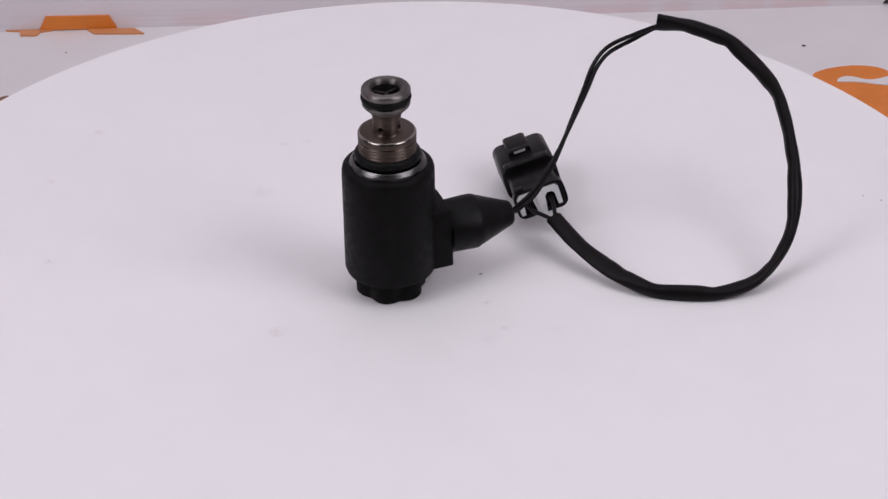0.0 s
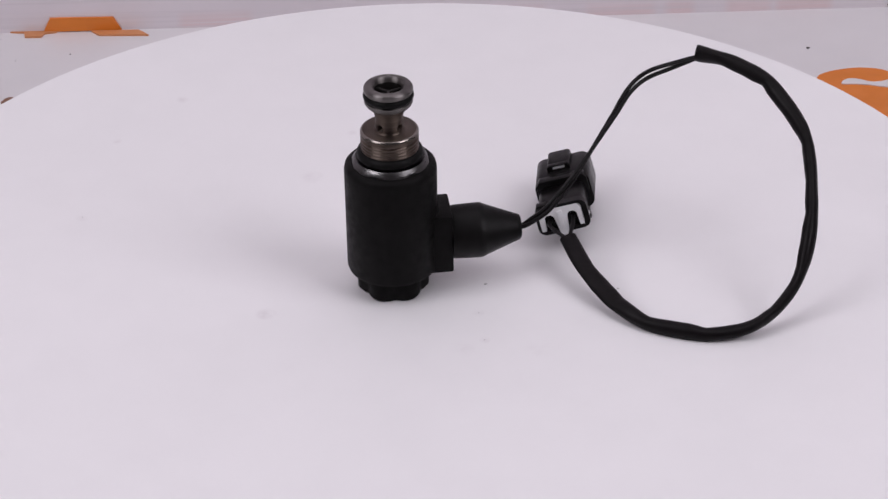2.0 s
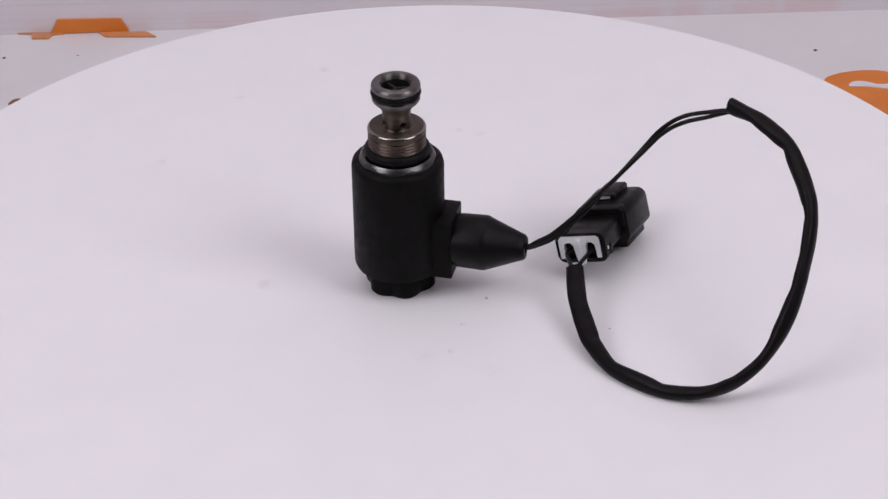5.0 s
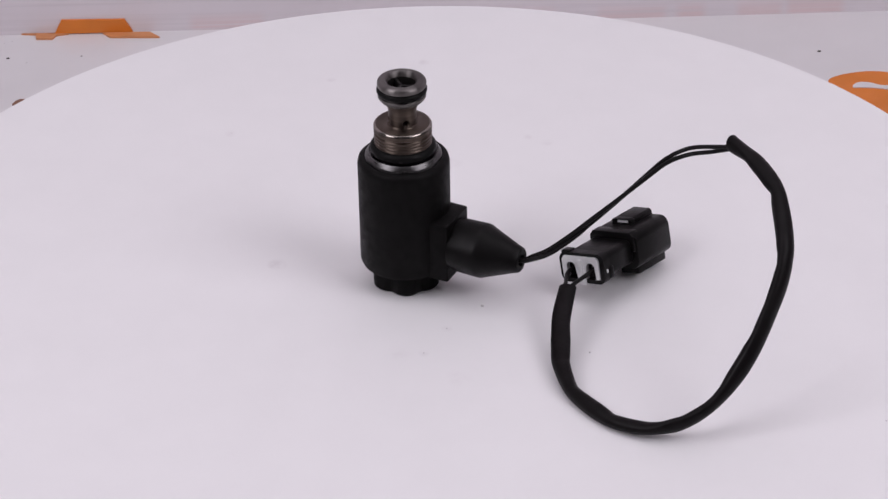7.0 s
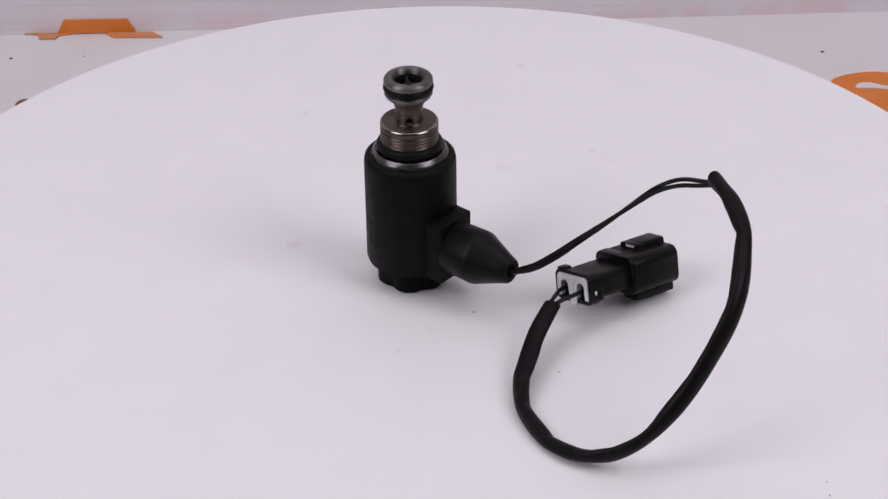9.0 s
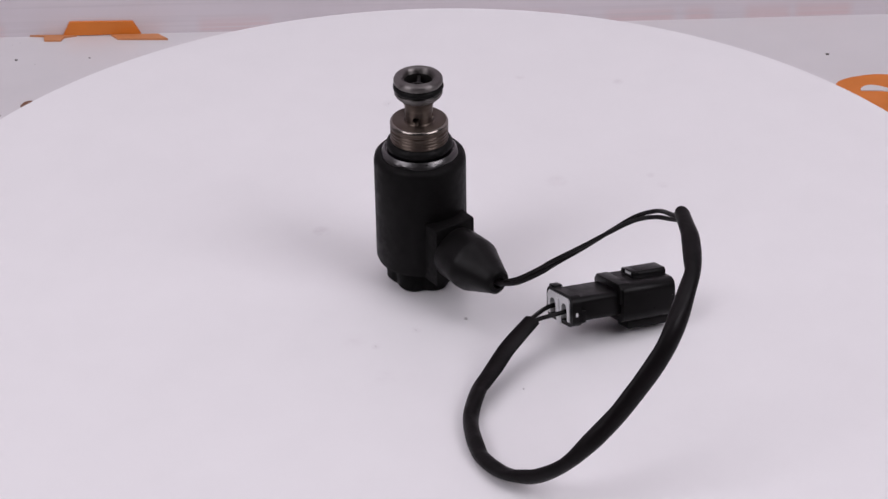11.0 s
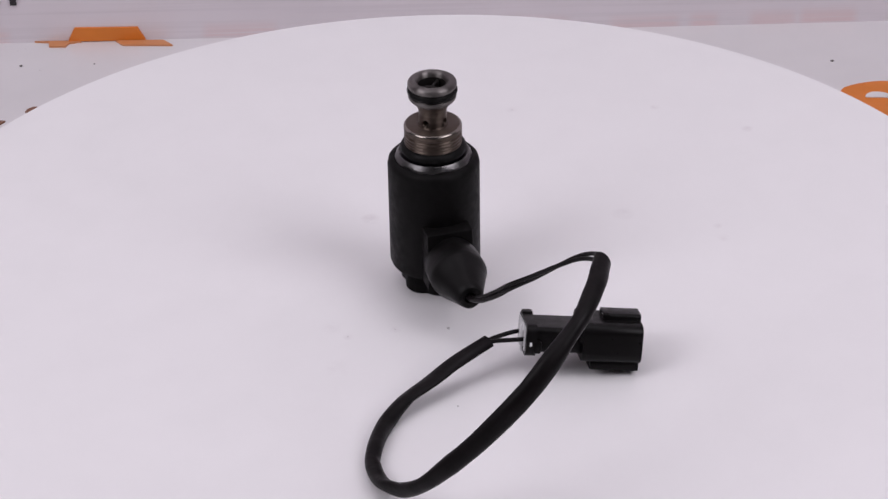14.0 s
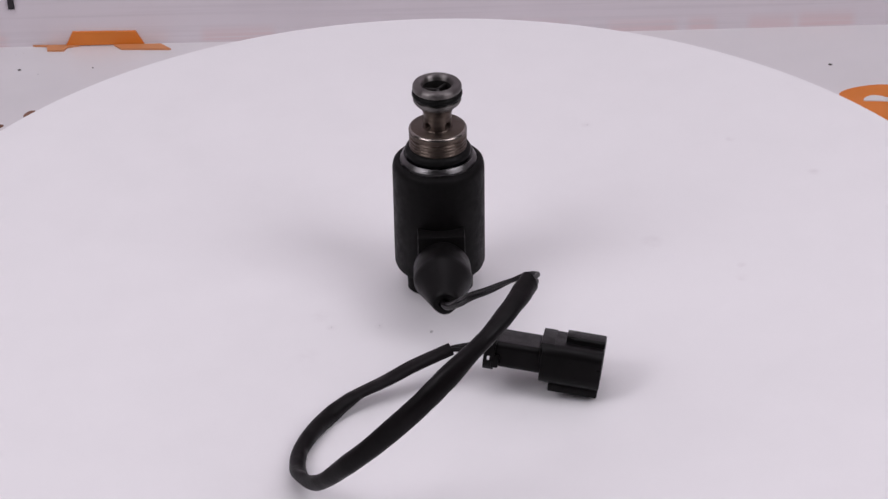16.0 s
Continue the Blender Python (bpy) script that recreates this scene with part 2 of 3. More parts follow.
def sweep(line, section, n=16, wide=None, hollow=False, dent=None, heart=None, twist=None):
    """A tube along a line. section(s) gives its two half widths at 0 to 1 of its length; wide(s) the way of the first one.
    dent(s) is how far, as a share, the side that faces the heart of the loop is buckled in, and twist(s) wrings the section."""
    bm = bmesh.new()
    rings, count = [], len(line)
    for k, p in enumerate(line):
        s = k / (count - 1)
        along = (line[min(k + 1, count - 1)] - line[max(k - 1, 0)]).normalized()
        w = Vector(wide(s) if wide else (0, 0, 1))
        w = (w - along * w.dot(along)).normalized()
        v = along.cross(w)
        if twist:
            c, d = math.cos(twist(s)), math.sin(twist(s))
            w, v = w * c + v * d, v * c - w * d
        a, b = section(s)
        ring = []
        for i in range(n):
            off = w * a * math.cos(2 * math.pi * i / n) + v * b * math.sin(2 * math.pi * i / n)
            if dent:
                inward = heart - p
                inward = (inward - along * inward.dot(along)).normalized()
                off = off * (1 - dent(s) * max(0.0, off.normalized().dot(inward)) ** 1.3)
            ring.append(bm.verts.new(p + off))
        rings.append(ring)
        if hollow and k in (0, count - 1):
            back = along * (0.004 if k == 0 else -0.004)
            inner = [[bm.verts.new(p + back * u + w * a * 0.8 * math.cos(2 * math.pi * i / n) + v * b * 0.75 * math.sin(2 * math.pi * i / n)) for i in range(n)] for u in (0, 1)]
            for one, two in ((rings[-1], inner[0]), (inner[0], inner[1])):
                for i in range(n):
                    bm.faces.new((one[i], one[(i + 1) % n], two[(i + 1) % n], two[i]))
            bm.faces.new(inner[1])
    for one, two in zip(rings, rings[1:]):
        for i in range(n):
            bm.faces.new((one[i], one[(i + 1) % n], two[(i + 1) % n], two[i]))
    if not hollow:
        bm.faces.new(rings[0])
        bm.faces.new(rings[-1])
    return bm


def joined(*parts):
    """Several bmeshes as one."""
    whole = parts[0]
    for other in parts[1:]:
        me = bpy.data.meshes.new("joint")
        other.to_mesh(me)
        other.free()
        whole.from_mesh(me)
        bpy.data.meshes.remove(me)
    return whole


def drill(ob, cutter, m):
    """Cuts the cutter's shape out of a part for good."""
    cutter.transform(m)
    tool = new("drill_bit", mesh_of("drill_bit", cutter, MAT_DARK))
    cut = ob.modifiers.new("cut", "BOOLEAN")
    cut.operation, cut.object, cut.solver = "DIFFERENCE", tool, "EXACT"
    tool.parent = ob.parent
    view = bpy.context.evaluated_depsgraph_get()
    view.update()
    old, made = ob.data, bpy.data.meshes.new_from_object(ob.evaluated_get(view))
    ob.modifiers.clear()
    again = bmesh.new()
    again.from_mesh(made)
    for e in again.edges:
        e.smooth = len(e.link_faces) == 2 and e.calc_face_angle(0) < 0.62
    again.to_mesh(made)
    again.free()
    ob.data = made
    bpy.data.meshes.remove(old)
    bpy.data.objects.remove(tool)


def thing(name, label, category, group="", kind="", m=None):
    ob = tagged(new(name), label, category, group, kind)
    if m is not None:
        ob.matrix_world = m
    return ob


# ---- the studio ----
FLOOR_Z = -0.08
BACK = math.atan2(0.0079, 0.46)


def structure(name, bm, mat, label, category):
    return tagged(new(name, mesh_of(name, bm, mat)), label, category, kind="structure")


def build_studio():
    structure("floor", box(-2.2, 2.2, -2.8, 0.9, FLOOR_Z - 0.05, FLOOR_Z), MAT_FLOOR, "glossy white vinyl sheet with orange printing", "floor")
    wall = box(-2.2, 2.2, 0.0, 0.06, FLOOR_Z, 2.3)
    wall.transform(Matrix.Translation((0, 0.381, 0)) @ Matrix.Rotation(BACK, 4, "Z"))
    structure("wall_north", wall, MAT_WALL, "white printed banner wall behind the turntable", "wall")
    # unseen walls and ceiling, added to close the room and hold fill light down
    structure("wall_south", box(-2.2, 2.2, -2.86, -2.8, FLOOR_Z, 2.3), MAT_ROOM, "unseen mid-grey wall that limits fill light", "wall")
    structure("wall_west", box(-2.26, -2.2, -2.8, 0.5, FLOOR_Z, 2.3), MAT_ROOM, "unseen mid-grey wall that limits fill light", "wall")
    structure("wall_east", box(2.2, 2.26, -2.8, 0.5, FLOOR_Z, 2.3), MAT_ROOM, "unseen mid-grey wall that limits fill light", "wall")
    structure("ceiling", box(-2.2, 2.2, -2.8, 0.5, 2.3, 2.36), MAT_ROOM, "unseen mid-grey ceiling that limits fill light", "ceiling")


def on_wall(outline):
    """A print on the back wall: outline in metres along the wall and up."""
    bm = prism(outline, 0.0, 0.0012)
    bm.transform(Matrix.Translation((0, 0.381, 0)) @ Matrix.Rotation(BACK, 4, "Z") @ Matrix.Rotation(radians(90), 4, "X"))
    return bm


def on_floor(outline):
    bm = prism(outline, 0.0, 0.001)
    bm.transform(Matrix.Translation((0, 0, FLOOR_Z)))
    return bm


def softened(outline):
    """A closed outline with its corners rounded off."""
    k = [Vector((x, y, 0)) for x, y in outline]
    return [(p.x, p.y) for a, b, c, d in zip(k[-1:] + k[:-1], k, k[1:] + k[:1], k[2:] + k[:2])
            for p in (0.5 * (2 * b + (c - a) * s + (2 * a - 5 * b + 4 * c - d) * s * s + (3 * b - a - 3 * c + d) * s ** 3) for s in (0, 0.25, 0.5, 0.75))]


def build_prints():
    emblem = thing("wall_emblem", "orange trapezoid emblem printed where banner meets floor", "print")
    part("trapezoid", on_wall([(-0.2010, FLOOR_Z + 0.0006), (-0.1590, FLOOR_Z + 0.0006), (-0.1630, -0.0717), (-0.1970, -0.0713)]), MAT_ORANGE, emblem)
    part("wing", on_floor([(-0.1752, 0.3764), (-0.1708, 0.3714), (-0.1440, 0.3704), (-0.1498, 0.3764)]), MAT_PALE_ORANGE, emblem, "faded orange wing")
    part("wing", on_floor([(-0.2113, 0.3757), (-0.2106, 0.3710), (-0.2018, 0.3708), (-0.2002, 0.3746), (-0.1936, 0.3762), (-0.2000, 0.3768)]), MAT_PALE_ORANGE, emblem, "faded orange wing")
    part("stroke", on_floor([(-0.2190, 0.3770), (-0.2113, 0.3760), (-0.1990, 0.3764), (-0.1990, 0.3771)]), MAT_PALE_ORANGE, emblem, "thin faded stroke")
    floor_mark = thing("floor_emblem", "orange rounded emblem printed on the white sheet", "print")
    part("emblem_body", on_floor(softened([(0.2085, 0.3085), (0.2140, 0.3128), (0.2194, 0.3149), (0.2255, 0.3163), (0.2315, 0.3168), (0.2400, 0.3155), (0.2460, 0.3120), (0.2500, 0.3060),
                                  (0.2540, 0.2980), (0.2560, 0.2850), (0.2520, 0.2680), (0.2400, 0.2620), (0.2250, 0.2700), (0.2130, 0.2850), (0.2080, 0.3000)])), MAT_ORANGE, floor_mark)
    counter = on_floor(softened([(0.2199, 0.2994), (0.2210, 0.3026), (0.2243, 0.3046), (0.2290, 0.3040), (0.2350, 0.3008), (0.2410, 0.3012), (0.2468, 0.3033), (0.2480, 0.2985), (0.2455, 0.2945), (0.2318, 0.2982), (0.2240, 0.2990)]))
    part("counter", counter, MAT_FLOOR, floor_mark, "white gap in the emblem", Matrix.Translation((0, 0, 0.0005)))
    corner = thing("floor_mark", "dull brown corner of a print on white sheet", "print")
    part("stroke", on_floor([(-0.2140, 0.3034), (-0.2120, 0.3050), (-0.2098, 0.3050), (-0.2110, 0.3020), (-0.2150, 0.2985), (-0.2156, 0.3002)]), MAT_BROWN_PRINT, corner)
    part("stroke", on_floor([(-0.2330, 0.2880), (-0.2278, 0.2912), (-0.2248, 0.2908), (-0.2282, 0.2868), (-0.2320, 0.2850)]), MAT_BROWN_PRINT, corner)
    # lettering that shows only its lower ends: plain bars
    wall_marks = thing("wall_lettering", "black lettering cut off by the picture on white banner", "lettering")
    for x, lean in ((-0.2285, 0.0012), (-0.2375, 0.0008)):
        part("bar", on_wall([(x - 0.0016, -0.0566), (x + 0.0017, -0.0566), (x + 0.0017 - lean, -0.030), (x - 0.0016 - lean, -0.030)]), MAT_INK, wall_marks)
    part("bar", on_wall([(0.2562, -0.0786), (0.2700, -0.0786), (0.2700, -0.0700), (0.2600, -0.0740), (0.2580, -0.0766)]), MAT_INK, wall_marks)


def flake(size):
    """A crumb with an uneven outline."""
    outline = [(size * random.uniform(0.5, 1.0) * math.cos(a), size * random.uniform(0.4, 0.8) * math.sin(a)) for a in (2 * math.pi * i / 7 for i in range(7))]
    return prism(outline, 0.0, size * 0.35)


def build_floor_dust():
    for x, y, s in ((0.2075, 0.3408, 0.0012), (-0.1844, 0.3516, 0.0006), (-0.2129, 0.3456, 0.0004), (-0.2235, 0.3507, 0.0010), (-0.2233, 0.3697, 0.0004), (-0.2273, 0.3677, 0.0003)):
        ob = tagged(new("crumb", mesh_of("crumb", flake(s), MAT_CRUMB if s > 0.0005 else MAT_DUST)), "tiny dark crumb on the white sheet", "crumb", "crumbs on the sheet")
        ob.location = (x, y, FLOOR_Z + 0.0001)


# ---- the turntable ----
DISC_R = 0.25


def build_turntable():
    table = thing("turntable", "round white motorised display turntable", "turntable", m=pose(0, 0, FLOOR_Z))
    part("base", lathe([(0, 0), (0.150, 0), (0.155, 0.004), (0.155, 0.052), (0.150, 0.056), (0.05, 0.056), (0.05, 0.0655), (0, 0.0655)], 72), MAT_WHITE, table)
    platter = part("platter", lathe([(0, -0.014), (DISC_R - 0.002, -0.014), (DISC_R, -0.012), (DISC_R, -0.0012), (DISC_R - 0.0012, 0), (0, 0)], 192), MAT_PLATTER, table, "white laminate disc with faint grey rub marks")
    for x, y, s in ((0.0264, 0.0033, 0.0009), (0.0810, 0.0105, 0.0006), (-0.1554, 0.0213, 0.0004), (0.2015, 0.0543, 0.0006), (0.1943, 0.0584, 0.0005), (0.0281, -0.0184, 0.0004), (0.0343, -0.0371, 0.0004)):
        speck = part("dust_speck", flake(s), MAT_DUST, platter)
        speck.location = (x, y, 0.0001)
    return platter


# ---- the solenoid valve ----
AXIS = Vector((-0.01100, -0.00440, 0.0))
BOOT_WAY = radians(19.5)


def build_valve():
    valve = thing("solenoid_valve", "black solenoid valve with steel cartridge, rubber boot and looped cable", "solenoid valve", m=Matrix.Translation(AXIS))
    spin = Matrix.Rotation(BOOT_WAY, 4, "Z")

    # six-lobed knob under the coil
    def lobes(a, r, z):
        w = 0.5 + 0.5 * math.cos(6 * (a - radians(-103)))
        return r * (0.90 + 0.15 * w ** 0.6)
    part("knob", lathe([(0, 0), (0.0130, 0), (0.0140, 0.0012), (0.0142, 0.0085), (0.0136, 0.0108), (0, 0.0108)], 96, lobes), MAT_PLASTIC, valve, "six-lobed black retaining knob")
    # coil
    coil = part("coil", lathe([(0, 0.0102), (0.0165, 0.0102), (0.0182, 0.0108), (0.0188, 0.0125), (0.0189, 0.0570), (0.0185, 0.0588), (0.0174, 0.0599), (0.0158, 0.0602), (0, 0.0602)], 96), MAT_PLASTIC, valve, "matt black moulded coil housing")
    block = box(0.010, 0.0242, -0.0096, 0.0096, 0.0102, 0.0368, 0.0007)
    part("terminal_block", block, MAT_PLASTIC, coil, "square black terminal block", spin)
    # rubber boot
    lie = spin @ Matrix.Translation((0, 0, 0.0237)) @ Matrix.Rotation(radians(90), 4, "Y")

    def squared(a, r, z):
        return r * (1 + 0.028 * math.cos(4 * a)) * (1 + 0.012 * math.sin(3 * a + 1))
    part("boot", lathe([(0, 0.0238), (0.0098, 0.0238), (0.0109, 0.0242), (0.0113, 0.0258), (0.0116, 0.0355), (0.0115, 0.0370), (0.0109, 0.0382), (0.0060, 0.0508), (0.0054, 0.0526),
                        (0.0046, 0.0533), (0.0026, 0.0534), (0.0020, 0.0520), (0, 0.0520)], 48, squared), MAT_RUBBER, valve, "tapered black rubber boot", lie)

    # cartridge
    def hexed(a, r, z):
        if z > 0.0616:
            return r
        return min(r, 0.01535 / math.cos((a - 0.35 + math.pi / 6) % (math.pi / 3) - math.pi / 6))
    part("hex_nut", lathe([(0.0100, 0.0600), (0.0156, 0.0600), (0.0158, 0.0603), (0.0157, 0.0608), (0.0154, 0.0613), (0.0150, 0.0618), (0.0146, 0.0625), (0.0143, 0.0628), (0.0140, 0.0628), (0.0137, 0.0620), (0.0100, 0.0620)], 144, hexed), MAT_NUT, valve, "grey steel hexagon nut")
    part("seal", lathe([(0.0100, 0.0622)] + [(0.0112 + 0.0024 * math.cos(radians(a)), 0.0644 + 0.0023 * math.sin(radians(a))) for a in range(-90, 91, 20)] + [(0.0100, 0.0667)], 64), MAT_SEAL, valve, "black rubber seal ring")
    ridges = [(0.0095, 0.0640), (0.0106, 0.0644)]
    z = 0.0648
    while z < 0.0712:
        ridges += [(0.01152, z), (0.01156, z + 0.0002), (0.01180, z + 0.0007), (0.01183, z + 0.00085), (0.01180, z + 0.0010)]
        z += 0.0014
    ridges += [(0.0112, 0.0719), (0.0113, 0.0722), (0.01186, 0.0726), (0.01190, 0.0743), (0.01155, 0.0743), (0.01155, 0.0750), (0.0112, 0.0752), (0.0064, 0.0753), (0.0059, 0.0757), (0.0050, 0.0757)]
    thread = part("thread", lathe(ridges, 72), MAT_BROWN, valve, "brown oiled threaded collar")
    # chamfer ring added in brighter steel than the collar, for its edge glints
    part("chamfer", lathe([(0.01150, 0.0744), (0.01190, 0.0744), (0.01186, 0.07455), (0.01170, 0.0748), (0.01145, 0.0751), (0.01120, 0.07525), (0.01100, 0.07525)], 96), MAT_EDGE_GLINT, thread, "bright chamfer that carries the collar's glint")
    stem = part("stem", lathe([(0, 0.0715), (0.0057, 0.0715), (0.0057, 0.0752), (0.0057, 0.0758), (0.0057, 0.0764), (0.0057, 0.0772), (0.0057, 0.0780), (0.0057, 0.0788), (0.0057, 0.0794), (0.0057, 0.0806), (0.0058, 0.0818), (0.0061, 0.0830), (0.0067, 0.0842), (0.0076, 0.0854), (0.0080, 0.08575), (0, 0.08575)], 96), MAT_BROWN, valve, "brown oiled steel stem")
    neck = part("nose", lathe([(0, 0.0858), (0.0079, 0.0858), (0.0088, 0.0865), (0.0095, 0.0873), (0.0098, 0.0879), (0.0098, 0.0889),
                               (0.0088, 0.0893), (0.0088, 0.0922), (0.0096, 0.0924), (0.00995, 0.0929), (0.01000, 0.0935), (0.00990, 0.0943), (0.0096, 0.0948), (0.0091, 0.0951), (0.0072, 0.0953), (0.0067, 0.0951), (0.0062, 0.0944),
                               (0.0058, 0.0933), (0.0058, 0.0880), (0, 0.0880)], 96), MAT_STEEL, valve, "turned dark steel spool nose")
    part("o_ring", lathe([(0.0088, 0.0893)] + [(0.0088 + 0.0015 * math.cos(radians(a)), 0.0908 + 0.0015 * math.sin(radians(a))) for a in range(-90, 91, 20)] + [(0.0088, 0.0923)], 64), MAT_SEAL, neck, "black rubber o-ring")
    for k in range(3):
        m = Matrix.Translation((0, 0, 0.0)) @ Matrix.Rotation(radians(40 + 120 * k), 4, "Z")
        part("spoke", box(0.0, 0.0057, -0.0006, 0.0006, 0.0880, 0.0925, 0.0002), MAT_DARK, neck, "", m)
    # dark lining added so the bore and its lip stay in shade
    part("bore_shade", lathe([(0.00595, 0.0936), (0.00572, 0.0929), (0.00570, 0.0882), (0, 0.0882)], 48), MAT_DARK, neck, "dark lining that shades the bore")
    # four cross-drilled ports with a small countersink, cut right into the stem
    for k in range(4):
        m = Matrix.Rotation(radians(-117 + 90 * k), 4, "Z") @ Matrix.Translation((0.0, 0, 0.0774)) @ Matrix.Rotation(radians(90), 4, "Y")
        drill(stem, lathe([(0, 0.0022), (0.00125, 0.0022), (0.00125, 0.0050), (0.0017, 0.0057), (0.0017, 0.0080), (0, 0.0080)], 24), m)

    # connector, resting slightly rolled on its broad end
    ahead = Vector((-0.149, 0.984, -0.115)).normalized()
    side = Vector((0.985, 0.139, 0.0))
    side = (side - ahead * side.dot(ahead)).normalized()
    up = side.cross(ahead)
    roll = radians(15.4)
    side, up = side * math.cos(roll) + up * math.sin(roll), up * math.cos(roll) - side * math.sin(roll)
    frame_m = Matrix((( *[side.x, ahead.x, up.x], 0.0524), (*[side.y, ahead.y, up.y], 0.0347), (*[side.z, ahead.z, up.z], 0.0166), (0, 0, 0, 1)))
    seat = Matrix.Translation(-AXIS) @ frame_m
    plug = new("connector")
    plug.parent = valve
    plug.matrix_local = seat
    tagged(plug, "black two-way cable connector with white retainer")
    stand = Matrix.Rotation(radians(-90), 4, "X")  # outlines drawn in x, z and swept along y

    def along(outline, y0, y1, bevel=0.0):
        bm = prism([(x, -zz) for x, zz in outline], y0, y1, bevel)
        bm.transform(stand)
        return bm
    shell = (along([(x + 0.0005, zz) for x, zz in rounded(0.0098, 0.0052, 0.0022)], 0.002, 0.0235, 0.0004))
    part("body", shell, MAT_GLOSS, plug)
    collar_out, collar_in = [(x + 0.0006, zz - 0.0002) for x, zz in rounded(0.0112, 0.0065, 0.0034)], rounded(0.0094, 0.0050, 0.0018)
    collar = bmesh.new()
    rows = []
    for ring, y in ((collar_in, 0.0030), (collar_in, 0.0), (collar_out, 0.0), (collar_out, 0.0042), (collar_in, 0.0042)):
        rows.append([collar.verts.new((x, y, zz)) for x, zz in ring])
    for a, b in zip(rows, rows[1:]):
        for i in range(len(a)):
            j = (i + 1) % len(a)
            collar.faces.new((a[i], a[j], b[j], b[i]))
    part("collar", collar, MAT_GLOSS, plug)
    part("lug", box(-0.0094, -0.0050, 0.0002, 0.0045, 0.0052, 0.0070, 0.0006), MAT_GLOSS, plug)
    part("ear", box(0.0098, 0.0122, 0.0030, 0.0062, -0.0050, 0.0002, 0.0008), MAT_GLOSS, plug, "small black locking ear")
    m_shape = [(-0.0092, -0.0047), (-0.0092, 0.0034), (-0.0078, 0.0049), (0.0078, 0.0049), (0.0092, 0.0034), (0.0092, -0.0047), (0.0073, -0.0047), (0.0070, 0.0010), (0.0058, 0.0022), (0.0040, 0.0022),
               (0.0028, 0.0010), (0.0018, -0.0074), (-0.0016, -0.0074), (-0.0028, 0.0010), (-0.0040, 0.0022), (-0.0058, 0.0022), (-0.0070, 0.0010), (-0.0073, -0.0047)]
    part("retainer", along(m_shape, -0.0004, 0.0022), MAT_WHITE, plug, "white m-shaped wire retainer")
    part("retainer_tab", box(0.0112, 0.0121, 0.0014, 0.0024, -0.0020, -0.0004, 0.0002), MAT_WHITE, plug, "white tab showing through the collar")
    part("retainer_rib", box(-0.0011, 0.0011, -0.0012, 0.0002, -0.0050, 0.0036, 0.0003), MAT_WHITE, plug, "white rib")
    housing = joined(along([(x + 0.0010, zz) for x, zz in rounded(0.0119, 0.0080, 0.0038)], 0.0225, 0.0465, 0.0005), along([(-0.0100, 0.0), (-0.0100, 0.0062), (-0.0084, 0.0082), (0.0104, 0.0082), (0.0120, 0.0062), (0.0120, 0.0)], 0.0215, 0.0270, 0.0004))
    part("housing", housing, MAT_GLOSS, plug, "broad black mating shell")
    # raised latch with a slot in its front, made bright by an added white plate
    latch = joined(along([(-0.0050, 0.0066), (-0.0049, 0.0086), (0.0051, 0.0086), (0.0052, 0.0066)], 0.0310, 0.0464, 0.0003), along([(-0.0049, 0.0084), (-0.0048, 0.0097), (-0.0040, 0.0105), (0.0042, 0.0105), (0.0050, 0.0097), (0.0051, 0.0084)], 0.0335, 0.0464, 0.0003),
                   box(-0.0048, -0.0024, 0.0310, 0.0342, 0.0084, 0.0101, 0.0003), box(0.0034, 0.0050, 0.0310, 0.0342, 0.0084, 0.0101, 0.0003), box(-0.0042, 0.0044, 0.0310, 0.0342, 0.0100, 0.01048, 0.0003))
    part("latch", latch, MAT_GLOSS, plug, "raised black latch")
    part("slot_plate", box(-0.0026, 0.0028, 0.0318, 0.0337, 0.0085, 0.0101), MAT_WHITE, plug, "white plate added to make the latch slot bright")
    part("foot_rail", box(0.0000, 0.0092, 0.0265, 0.0462, -0.0117, -0.0070, 0.0006), MAT_GLOSS, plug, "black rail under the shell")

    # cable sleeve: a flattened vinyl tube in a standing loop
    loop = [(57.6, 21.5, 15.5), (65.8, 9.7, 11.3), (75.0, -0.3, 7.6), (85.0, -9.6, 5.3), (96.7, -16.0, 2.7), (110.9, -19.1, 2.7), (125.1, -19.0, 2.9), (138.3, -14.4, 4.6), (147.3, -6.3, 8.3), (154.5, 2.3, 16.4),
            (157.4, 11.4, 26.5), (157.8, 21.2, 36.7), (156.5, 30.3, 46.6), (154.1, 38.9, 56.1), (149.4, 46.2, 64.3), (141.0, 53.6, 71.9), (131.1, 60.1, 77.9), (117.4, 64.4, 81.9), (103.0, 66.6, 83.5)]
    sleeve_line = [p - AXIS for p in smooth_path([Vector(q) / 1000 for q in loop], 14)]

    def along_sleeve(values, s):
        """Glides through values set at even steps of the sleeve."""
        u = min(max(s, 0.0), 0.9999) * (len(values) - 1)
        k = int(u)
        e = u - k
        e = e * e * (3 - 2 * e)
        return values[k] * (1 - e) + values[k + 1] * e

    def twist(s):
        """How far the flat tube is wrung round its own line, in radians."""
        return along_sleeve((1.27, 1.16, 1.30, 1.47, 0.85, 0.66, 0.00, 0.25, -0.10, 0.02, -0.06, -0.02, -0.45, -0.56, 0.29), s)

    def girth(s):
        n = noise.noise(Vector((s * 17, 0.3, 0))) * 0.10 + noise.noise(Vector((s * 43, 7.1, 0))) * 0.06
        a = along_sleeve((3.50, 3.86, 3.88, 2.95, 3.05, 3.05, 4.00, 3.45, 3.85, 4.15, 4.25, 4.25, 3.20, 3.70, 4.30), s) / 1000
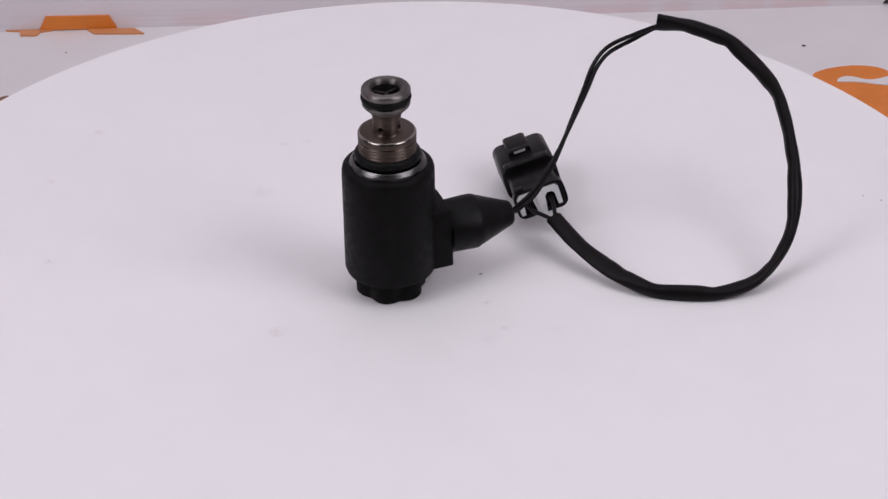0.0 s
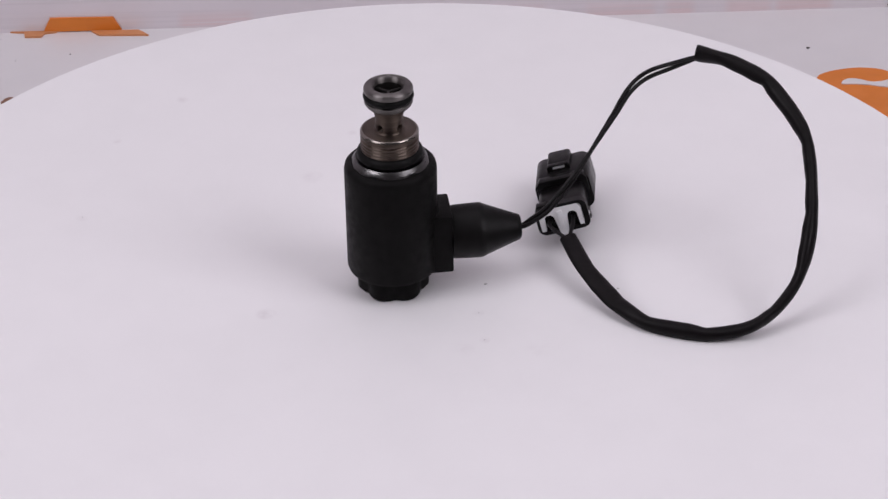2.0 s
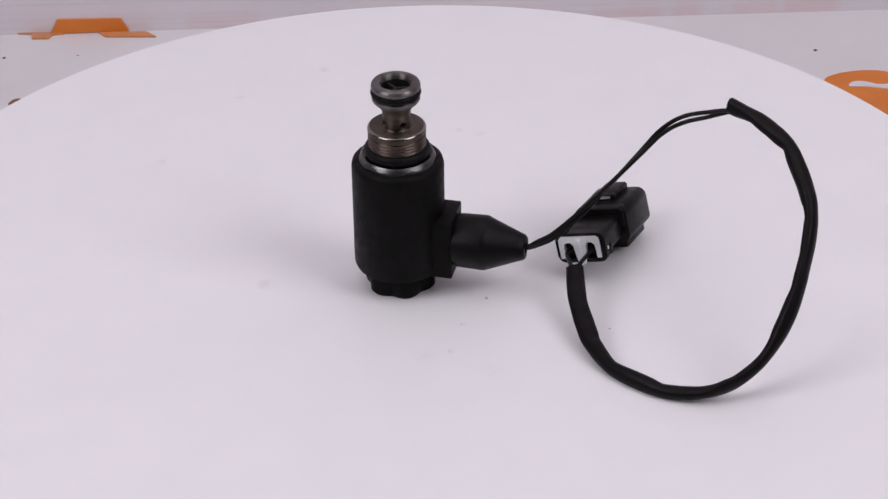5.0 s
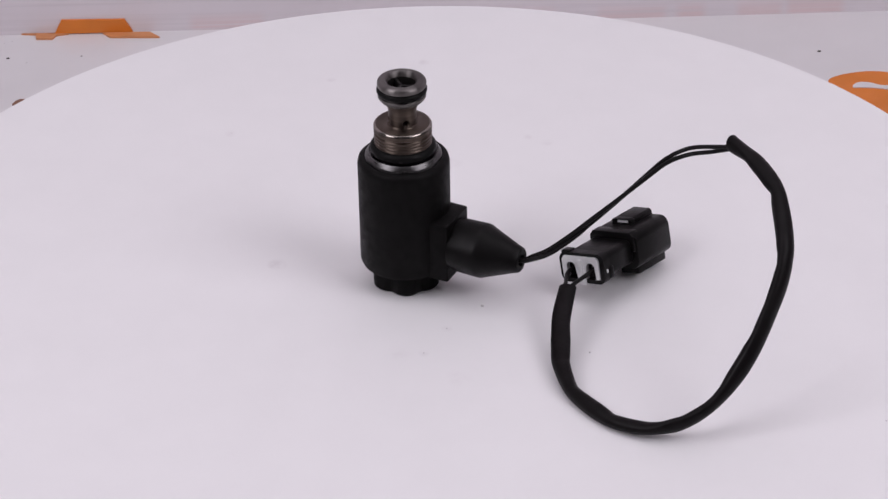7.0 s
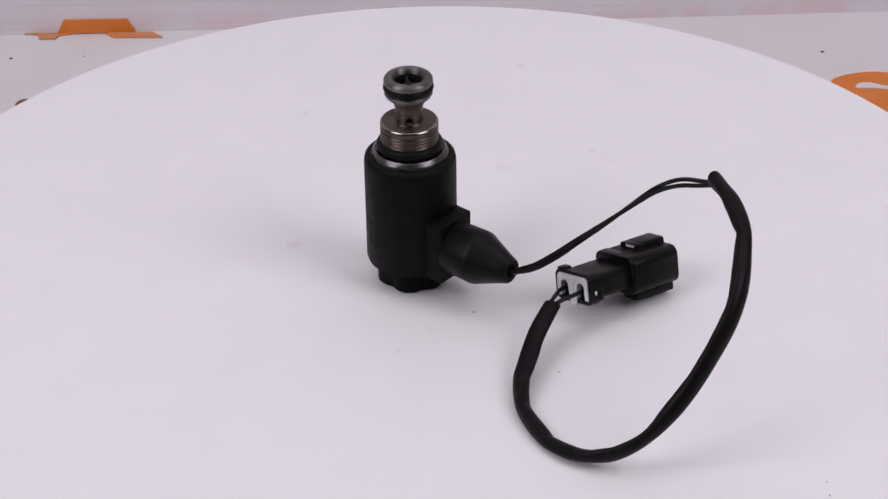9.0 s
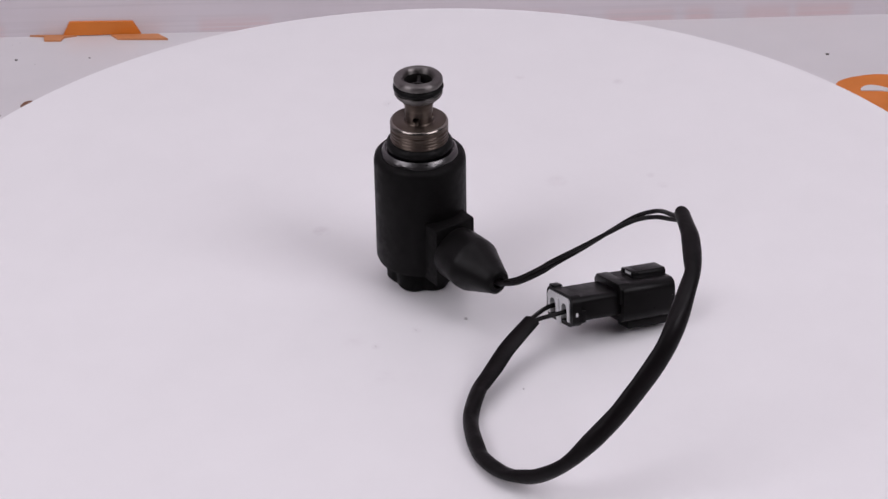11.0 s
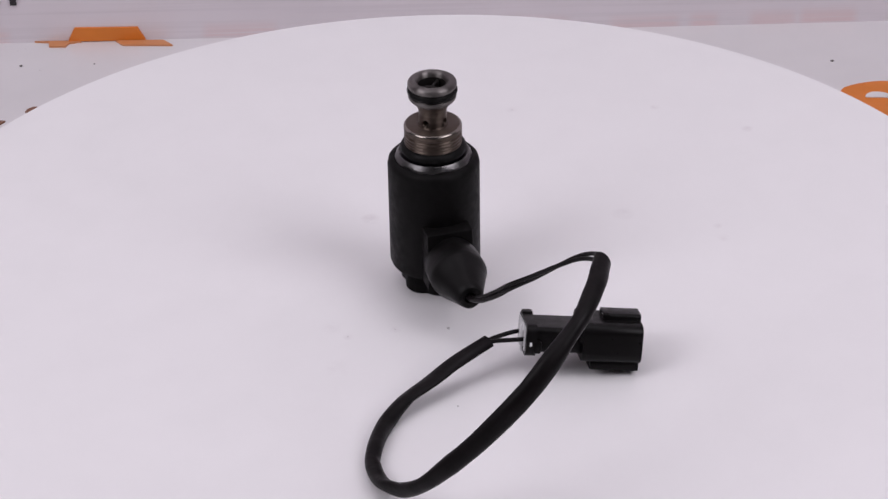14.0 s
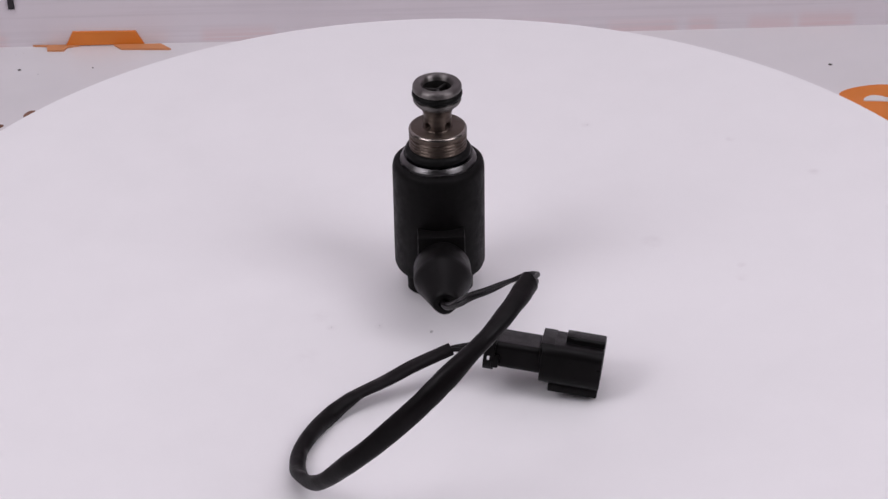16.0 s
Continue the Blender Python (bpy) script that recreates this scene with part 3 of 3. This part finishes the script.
        b = along_sleeve((2.18, 1.75, 1.85, 3.40, 3.45, 2.65, 2.36, 2.25, 2.98, 2.66, 2.58, 3.18, 3.45, 2.86, 2.84), s) / 1000
        return a * (1 + 0.4 * n), b * (1 - 0.8 * n)

    def buckle(s):
        """The vinyl has folded in at these places on the inside of the bend and swells a little between them."""
        folds = ((0.070, 0.10), (0.160, 0.20), (0.225, 0.15), (0.320, 0.30), (0.445, 0.28), (0.530, 0.12), (0.620, 0.22), (0.675, 0.15), (0.745, 0.38), (0.765, 0.20), (0.880, 0.50), (0.955, 0.20))
        return sum(h * math.exp(-abs((s - c) / 0.014) ** 1.5) for c, h in folds) * 0.8 - 0.09
    part("sleeve", sweep(sleeve_line, girth, 24, lambda s: (0.0, -0.67, 0.74), True, buckle, Vector((0.108, 0.022, 0.042)) - AXIS, twist), MAT_SLEEVE, valve, "flattened black vinyl cable sleeve")

    # two thin leads from the boot up into the sleeve
    lead = smooth_path([Vector(q) / 1000 - AXIS for q in ((36.0, 12.3, 23.6), (40.0, 13.6, 24.0), (44.0, 15.2, 26.4), (49.5, 18.7, 30.1), (55.8, 25.1, 37.1), (60.4, 30.4, 43.4), (66.3, 40.1, 52.1), (72.0, 49.0, 60.8), (76.7, 57.4, 67.9), (83.0, 63.6, 72.4), (93.6, 65.6, 77.1), (102.9, 66.6, 81.0), (107.0, 66.4, 81.7))], 10)
    for k in (0, 1):
        line = []
        for i, p in enumerate(lead):
            s = i / (len(lead) - 1)
            t_way = (lead[min(i + 1, len(lead) - 1)] - lead[max(i - 1, 0)]).normalized()
            w = Vector((-0.45, 0.89, -0.50))
            w = (w - t_way * w.dot(t_way)).normalized()
            v = t_way.cross(w)
            turn = 6.8 * (s - 0.05)
            gap = (0.00086 + 0.0004 * math.exp(-((s - 0.80) / 0.10) ** 2)) * min(1, 0.35 + (1 - s) * 8)
            line.append(p + (w * math.cos(turn) + v * math.sin(turn)) * gap * (1 if k else -1))
        part("lead", sweep(line, lambda s: (0.00091, 0.00091), 10), MAT_WIRE, valve, "thin black insulated lead")
    # two short leads from the connector into the sleeve
    mouth = Vector(loop[0]) / 1000 - AXIS
    inside = Vector(loop[1]) / 1000 - AXIS
    for x in (-0.0049, 0.0049):
        start = seat @ Vector((x, 0.002, -0.001))
        out = seat @ Vector((x, -0.003, -0.0016))
        off = (seat.to_3x3() @ Vector((x, 0, 0))) * 0.25
        part("lead", sweep(smooth_path([start, out, mouth + off, mouth.lerp(inside, 0.4) + off * 0.6], 8), lambda s: (0.0009, 0.0009), 10), MAT_WIRE, valve, "thin black insulated lead")
    return valve


build_studio()
build_prints()
build_floor_dust()
platter = build_turntable()
valve = build_valve()


def motions():
    """The platter turns clockwise, seen from above, and carries the valve."""
    walk(platter, [(t, pose(0, 0, -FLOOR_Z, 0, 0, a)) for t, _, _, a in TURNS])
    walk(valve, [(t, pose(0, 0, 0, 0, 0, a) @ Matrix.Translation(AXIS)) for t, _, _, a in TURNS])


motions()
